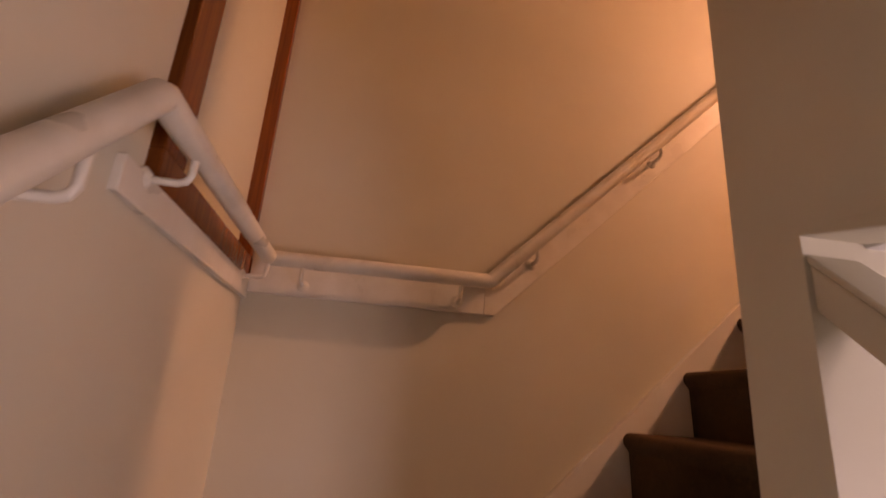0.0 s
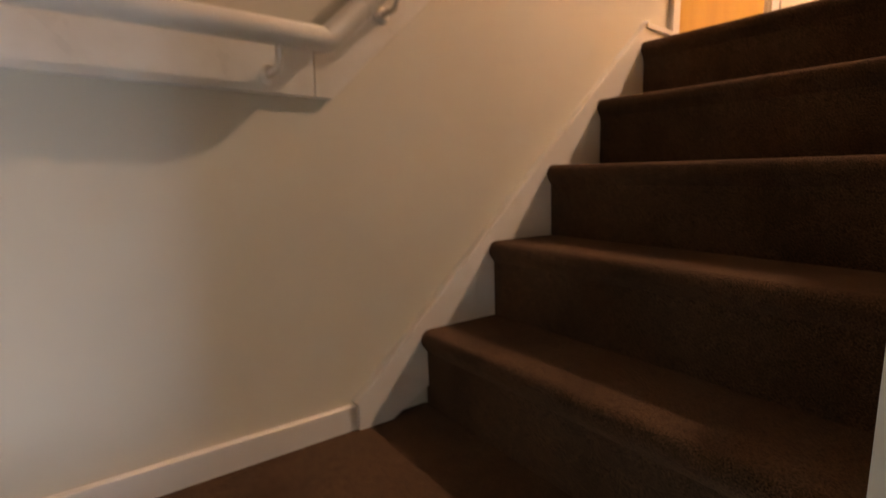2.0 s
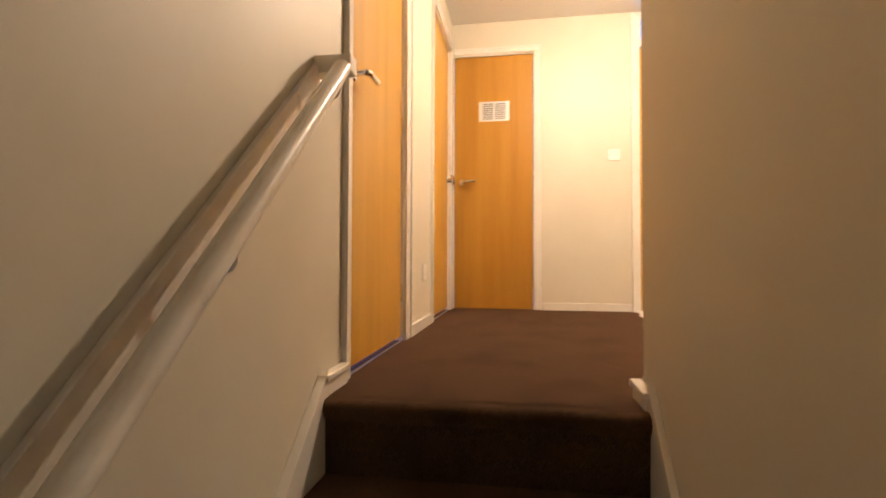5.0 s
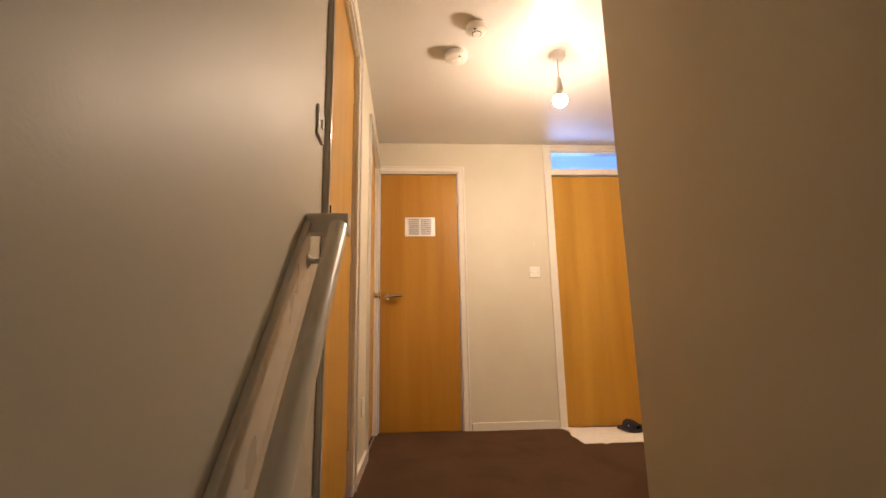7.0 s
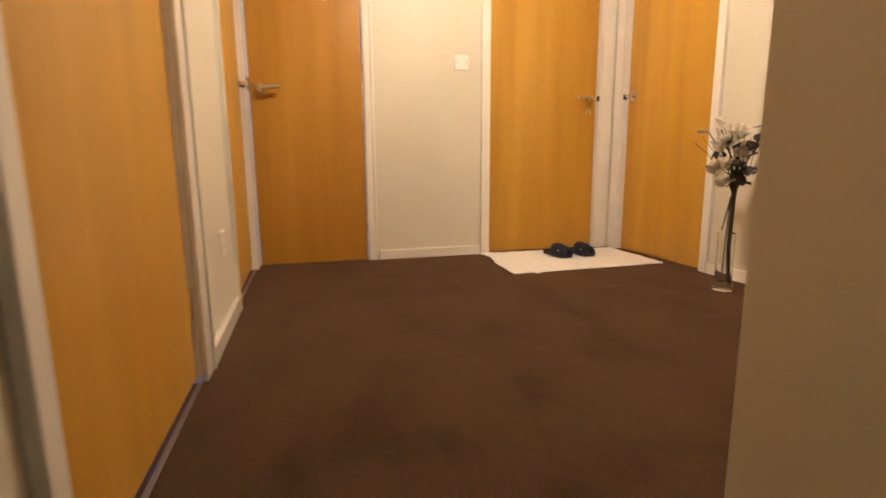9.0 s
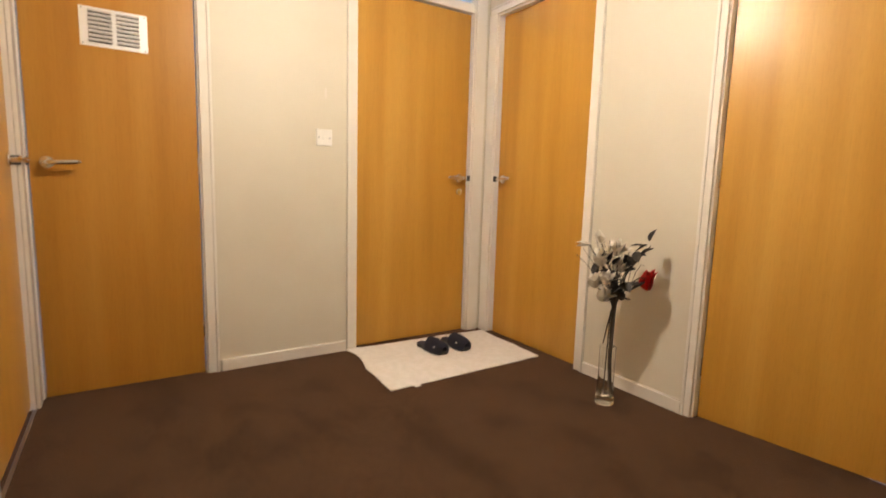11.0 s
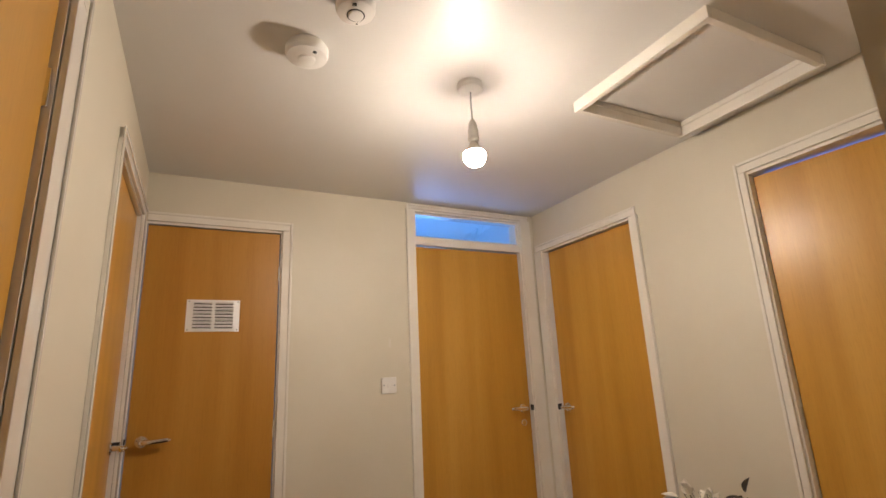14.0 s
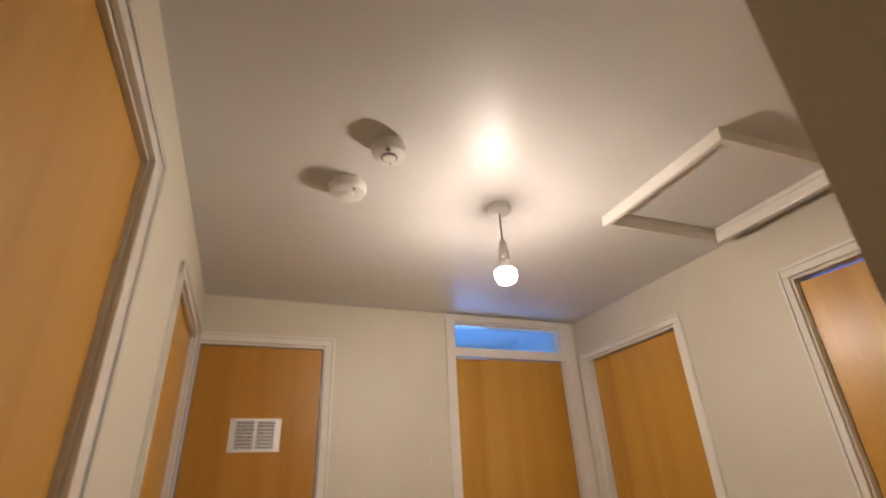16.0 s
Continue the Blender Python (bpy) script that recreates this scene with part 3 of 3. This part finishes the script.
# ---- timber framed recess in the stairwell's west wall ----
win = thing("timber_recess", "red-brown varnished timber frame round a pale panel", "window frame", kind="structure")
part("post", boxes((W - 0.05, W + 0.012, 1.075, 1.175, -0.165, 1.749), bevel=0.004), STAINED, win)
part("post", boxes((W - 0.05, W + 0.012, N - 0.030, N - 0.0005, -0.165, 1.749), bevel=0.004), STAINED, win)
part("sill", boxes((W - 0.05, W + 0.014, 1.075, N - 0.001, -0.229, -0.166), bevel=0.004), STAINED, win)
part("head", boxes((W - 0.05, W + 0.012, 1.1755, N - 0.0305, 1.69, 1.749), bevel=0.004), STAINED, win)
part("shadow_gap", boxes((W - 0.05, W - 0.012, 1.0505, 1.0745, -0.229, 1.749)), DARK, win)
part("panel", boxes((W - 0.045, W - 0.030, 1.1755, N - 0.0305, -0.165, 1.689)), WALL, win)

# ---- sloping rail across the opening of the lower flight ----
bal = thing("sloping_rail", "painted sloping rail across the opening beside the lower stairs", "railing")
part("capping", prism([(OY - 0.003, -0.3325), (OY - 0.003, -0.320), (-0.6, -0.320 - 1.4), (-0.6, -0.3325 - 1.4)], "x", SPX + 0.001, SPX + 0.084, 0.003), WALL, bal)
part("rail", prism([(OY - 0.003, -0.333), (OY - 0.003, -0.397), (-0.6, -0.397 - 1.4), (-0.6, -0.333 - 1.4)], "x", SPX + 0.004, SPX + 0.08, 0.004), WALL, bal)

# ---- towel mat ----
mat_thing = thing("towel_mat", "white towelling bath mat laid on the brown carpet", "mat")
bm = bmesh.new()
nx, ny = 40, 52
corner = [Vector((4.478, 0.448, 0)), Vector((3.853, 0.470, 0)), Vector((3.868, -0.462, 0)), Vector((4.43, -0.482, 0))]
grid = []
for i in range(nx + 1):
    u, row = i / nx, []
    for j in range(ny + 1):
        v = j / ny
        p = corner[0].lerp(corner[1], u).lerp(corner[3].lerp(corner[2], u), v)
        edge = min(u, 1 - u, v, 1 - v)
        z = 0.010 + 0.004 * noise.noise((p.x * 5, p.y * 5, 0)) + 0.003 * noise.noise((p.x * 17, p.y * 17, 4)) - 0.005 * max(0, 1 - edge * 14)
        p = p + Vector((0.010 * noise.noise((p.y * 6, 3, u * 2)), 0.008 * noise.noise((p.x * 6, 9, v * 2)), 0))
        if v < 0.05 and u < 0.5:
            p.y -= 0.03 * (1 - v / 0.05) * math.sin(math.pi * u * 2)
        row.append(bm.verts.new((p.x, p.y, max(0.004, z))))
    grid.append(row)
for i in range(nx):
    for j in range(ny):
        bm.faces.new((grid[i][j], grid[i + 1][j], grid[i + 1][j + 1], grid[i][j + 1]))
ext = bmesh.ops.extrude_face_region(bm, geom=list(bm.faces))
for v in ext["geom"]:
    if isinstance(v, bmesh.types.BMVert):
        v.co.z = 0.001
bmesh.ops.recalc_face_normals(bm, faces=bm.faces)
part("cloth", bm, TOWEL, mat_thing)
part("care_label", prism([(3.835, 0.352), (3.856, 0.352), (3.856, 0.318), (3.835, 0.322)], "z", 0.001, 0.004), TOWEL, mat_thing, "small white sewn label")


# ---- slippers ----
def slipper():
    t = thing("slipper", "dark navy backless slipper resting on the mat", "slipper", group="pair of slippers")

    def half(s):
        """Half width along the length s from heel (0) to toe (1)."""
        return 0.034 + 0.016 * math.sin(math.pi * min(1, max(0, (s - 0.25) / 0.9))) if s < 0.86 else 0.0475 * math.sqrt(max(0.02, 1 - ((s - 0.86) / 0.145) ** 2))

    L, n = 0.225, 26
    left = [(L * k / n, half(k / n) * (0.55 + 0.45 * min(1, (k / n) * 9))) for k in range(n + 1)]
    outline = left + [(x, -y) for x, y in reversed(left)]
    part("sole", prism(outline, "z", 0.0, 0.018, 0.003), BLACK, t)
    part("insole", prism([(0.006 + x * 0.955, y * 0.92) for x, y in outline], "z", 0.0185, 0.0225), NAVY, t)
    bm = bmesh.new()
    rows = []
    for k in range(15):
        s = 0.44 + 0.55 * k / 14
        hgt = 0.052 * math.cos(max(0, (s - 0.5) / 0.5) * 1.25) ** 0.8 + 0.012
        w = half(s) * 1.06
        rows.append([bm.verts.new((L * s, -w * math.cos(math.pi * j / 12), 0.012 + hgt * math.sin(math.pi * j / 12) ** 0.8)) for j in range(13)])
    for a, b in zip(rows, rows[1:]):
        for j in range(12):
            bm.faces.new((a[j], a[j + 1], b[j + 1], b[j]))
    ext = bmesh.ops.extrude_face_region(bm, geom=list(bm.faces))
    for v in ext["geom"]:
        if isinstance(v, bmesh.types.BMVert):
            v.co = Vector((v.co.x - 0.002, v.co.y * 0.9, 0.012 + (v.co.z - 0.012) * 0.9))
    bmesh.ops.recalc_face_normals(bm, faces=bm.faces)
    part("upper", bm, NAVY, t)
    # small silver block put beside the toe to imitate a bright glint
    part("glint_block", boxes((0.165, 0.185, -0.046, -0.040, 0.034, 0.044), bevel=0.002), BRUSHED, t, "small silver block standing in for a glint")
    return t


sl = slipper()
sl.matrix_world = pose(4.335, 0.045, 0.0135, 0, 0, 190)
copy_thing(sl, pose(4.335, -0.125, 0.0135, 0, 0, 184))

# ---- vase of artificial flowers ----
VX, VY = 3.285, -0.30
vase = thing("glass_vase", "tall clear glass vase standing on the brown carpet", "vase", pose(VX, VY, 0.0))
part("glass", spin([(0.040, 0.001), (0.042, 0.006), (0.041, 0.028), (0.0365, 0.045), (0.034, 0.15), (0.036, 0.26), (0.0345, 0.26), (0.0325, 0.15), (0.0345, 0.05), (0.002, 0.030)], 32), CLEAR, vase).visible_shadow = False
bouquet = thing("artificial_flowers", "dark leaved artificial flowers with ivory blooms and one red rose", "flowers", pose(VX, VY, 0.0))
rng = random.Random(7)


def leaf_mesh(bm, at, way, length, width, curl):
    way = Vector(way).normalized()
    side = way.cross(Vector((0.2, 0.3, 1))).normalized()
    nrm = side.cross(way)
    rows = []
    for k in range(6):
        s = k / 5
        w = width * math.sin(math.pi * (0.06 + 0.94 * s) ** 0.8) * 0.5 + 0.0006
        c = Vector(at) + way * length * s + nrm * curl * s * s
        rows.append([bm.verts.new(c - side * w + nrm * w * 0.35), bm.verts.new(c), bm.verts.new(c + side * w + nrm * w * 0.35)])
    for a, b in zip(rows, rows[1:]):
        for j in range(2):
            bm.faces.new((a[j], a[j + 1], b[j + 1], b[j]))


def bloom(at, size, mat, name, label, count=9, open_=0.9, way=(0, 0, 1)):
    bm = bmesh.new()
    turn = Vector(way).to_track_quat("Z", "Y").to_matrix()
    for k in range(count):
        a, tilt = 2.4 * k, 0.12 + open_ * k / count
        to = turn @ Vector((math.cos(a) * tilt, math.sin(a) * tilt, 1.0))
        leaf_mesh(bm, at, to, size * (0.8 + 0.25 * rng.random()), size * 0.75, -size * 0.3 * tilt)
    part(name, bm, mat, bouquet, label)


ACROSS, BACK = Vector((-0.779, -0.627, 0)), Vector((0.627, -0.779, 0))   # the bouquet fans out along the wall


def spot(u, z, d=0.0):
    return ACROSS * u + BACK * d + Vector((0, 0, z))


NECK = spot(0.012, 0.425)
part("stem", tube([spot(0.022, 0.030), spot(0.010, 0.20), NECK, spot(0.02, 0.50)], [0.008, 0.0085, 0.010, 0.008], 9), STEM, bouquet, "thick dark bound stem")
part("stem", tube([spot(-0.008, 0.030), spot(-0.004, 0.22), spot(0.0, 0.42)], 0.0028, 7), STEM, bouquet)
part("stem", tube([spot(-0.022, 0.27), spot(-0.010, 0.35), spot(0.006, 0.44)], 0.0028, 7), STEM, bouquet)
part("stem", tube([spot(0.012, 0.26), spot(0.030, 0.262)], 0.004, 7), STEM, bouquet, "cut side shoot")


def spray(u, z, d, thick=0.0024):
    tip = spot(u, z, d)
    mid = NECK.lerp(tip, 0.5) + Vector((0, 0, 0.025)) - ACROSS * u * 0.15
    part("stem", tube([NECK, NECK.lerp(mid, 0.5), mid, tip], [0.004, 0.0034, thick, thick * 0.7], 7), STEM, bouquet)
    return mid, tip


def leaves(u, z, d, n, size):
    for k in range(n):
        bm = bmesh.new()
        to = ACROSS * rng.uniform(-1, 1) + Vector((0, 0, rng.uniform(-0.5, 0.9))) + BACK * rng.uniform(-0.5, 0.5)
        leaf_mesh(bm, spot(u + rng.uniform(-0.02, 0.02), z + rng.uniform(-0.02, 0.02), d), to, size * rng.uniform(0.8, 1.15), size * rng.uniform(0.55, 0.75), rng.uniform(-0.015, 0.015))
        part("leaf", bm, LEAF, bouquet)


for u, z, d, n, size in ((0.140, 0.715, 0.0, 4, 0.068), (0.095, 0.680, -0.02, 3, 0.064), (-0.018, 0.630, -0.03, 3, 0.064), (-0.008, 0.575, -0.03, 4, 0.070), (-0.055, 0.555, 0.02, 2, 0.06),
                         (0.045, 0.555, -0.02, 4, 0.070), (0.080, 0.530, 0.0, 5, 0.078), (0.075, 0.620, 0.01, 3, 0.066), (0.055, 0.48, 0.0, 3, 0.060), (0.02, 0.51, 0.01, 3, 0.06)):
    spray(u, z, d)
    leaves(u, z, d, n, size)
for u, z, d, size in ((0.015, 0.66, 0.02, 0.082), (-0.045, 0.615, 0.0, 0.085), (0.03, 0.59, 0.03, 0.075), (-0.065, 0.52, -0.02, 0.080), (-0.030, 0.465, -0.03, 0.070), (-0.02, 0.545, -0.05, 0.066)):
    spray(u, z, d)
    bloom(spot(u, z, d), size, PETAL, "bloom", "ivory fabric bloom")
for u, z, aim in ((-0.105, 0.700, (-1, 0.12)), (-0.058, 0.715, (-0.35, 1))):
    spray(u, z, 0.0, 0.003)
    bloom(spot(u, z), 0.058, PETAL, "bud", "closed ivory bud", 6, 0.16, ACROSS * aim[0] + Vector((0, 0, aim[1])))
spray(0.105, 0.575, 0.0)
part("stem", tube([spot(0.105, 0.575), spot(0.125, 0.572), spot(0.142, 0.555), spot(0.144, 0.530)], 0.0026, 7), STEM, bouquet)
bloom(spot(0.144, 0.525), 0.092, RED, "rose", "red fabric rose", 9, 0.20)
for k in range(11):
    base = spot(-0.05 + 0.012 * k, 0.52, 0.015)
    tip = spot(-0.16 + 0.027 * k, 0.62 + 0.11 * math.sin(0.35 + 0.27 * k), 0.02 * math.sin(k * 2.0))
    part("twig", tube([base, base.lerp(tip, 0.5) + Vector((0, 0, 0.02)), tip, tip + ACROSS * 0.012 - Vector((0, 0, 0.006))], [0.0016, 0.0013, 0.001, 0.0008], 5), STEM, bouquet)

# ---- faint scuffs on the end wall ----
SCUFF = painted("scuff_grey", (0.62, 0.57, 0.49), (0.70, 0.65, 0.57), 0.6)
for y, z, w, h in ((0.98, 1.44, 0.05, 0.006), (0.90, 1.47, 0.03, 0.005), (0.55, 1.40, 0.012, 0.05), (0.84, 1.43, 0.045, 0.007), (1.00, 1.80, 0.05, 0.004)):
    part("scuff", boxes((E - 0.0012, E - 0.0002, y - w / 2, y + w / 2, z - h / 2, z + h / 2)), SCUFF, bpy.data.objects["wall_east"])
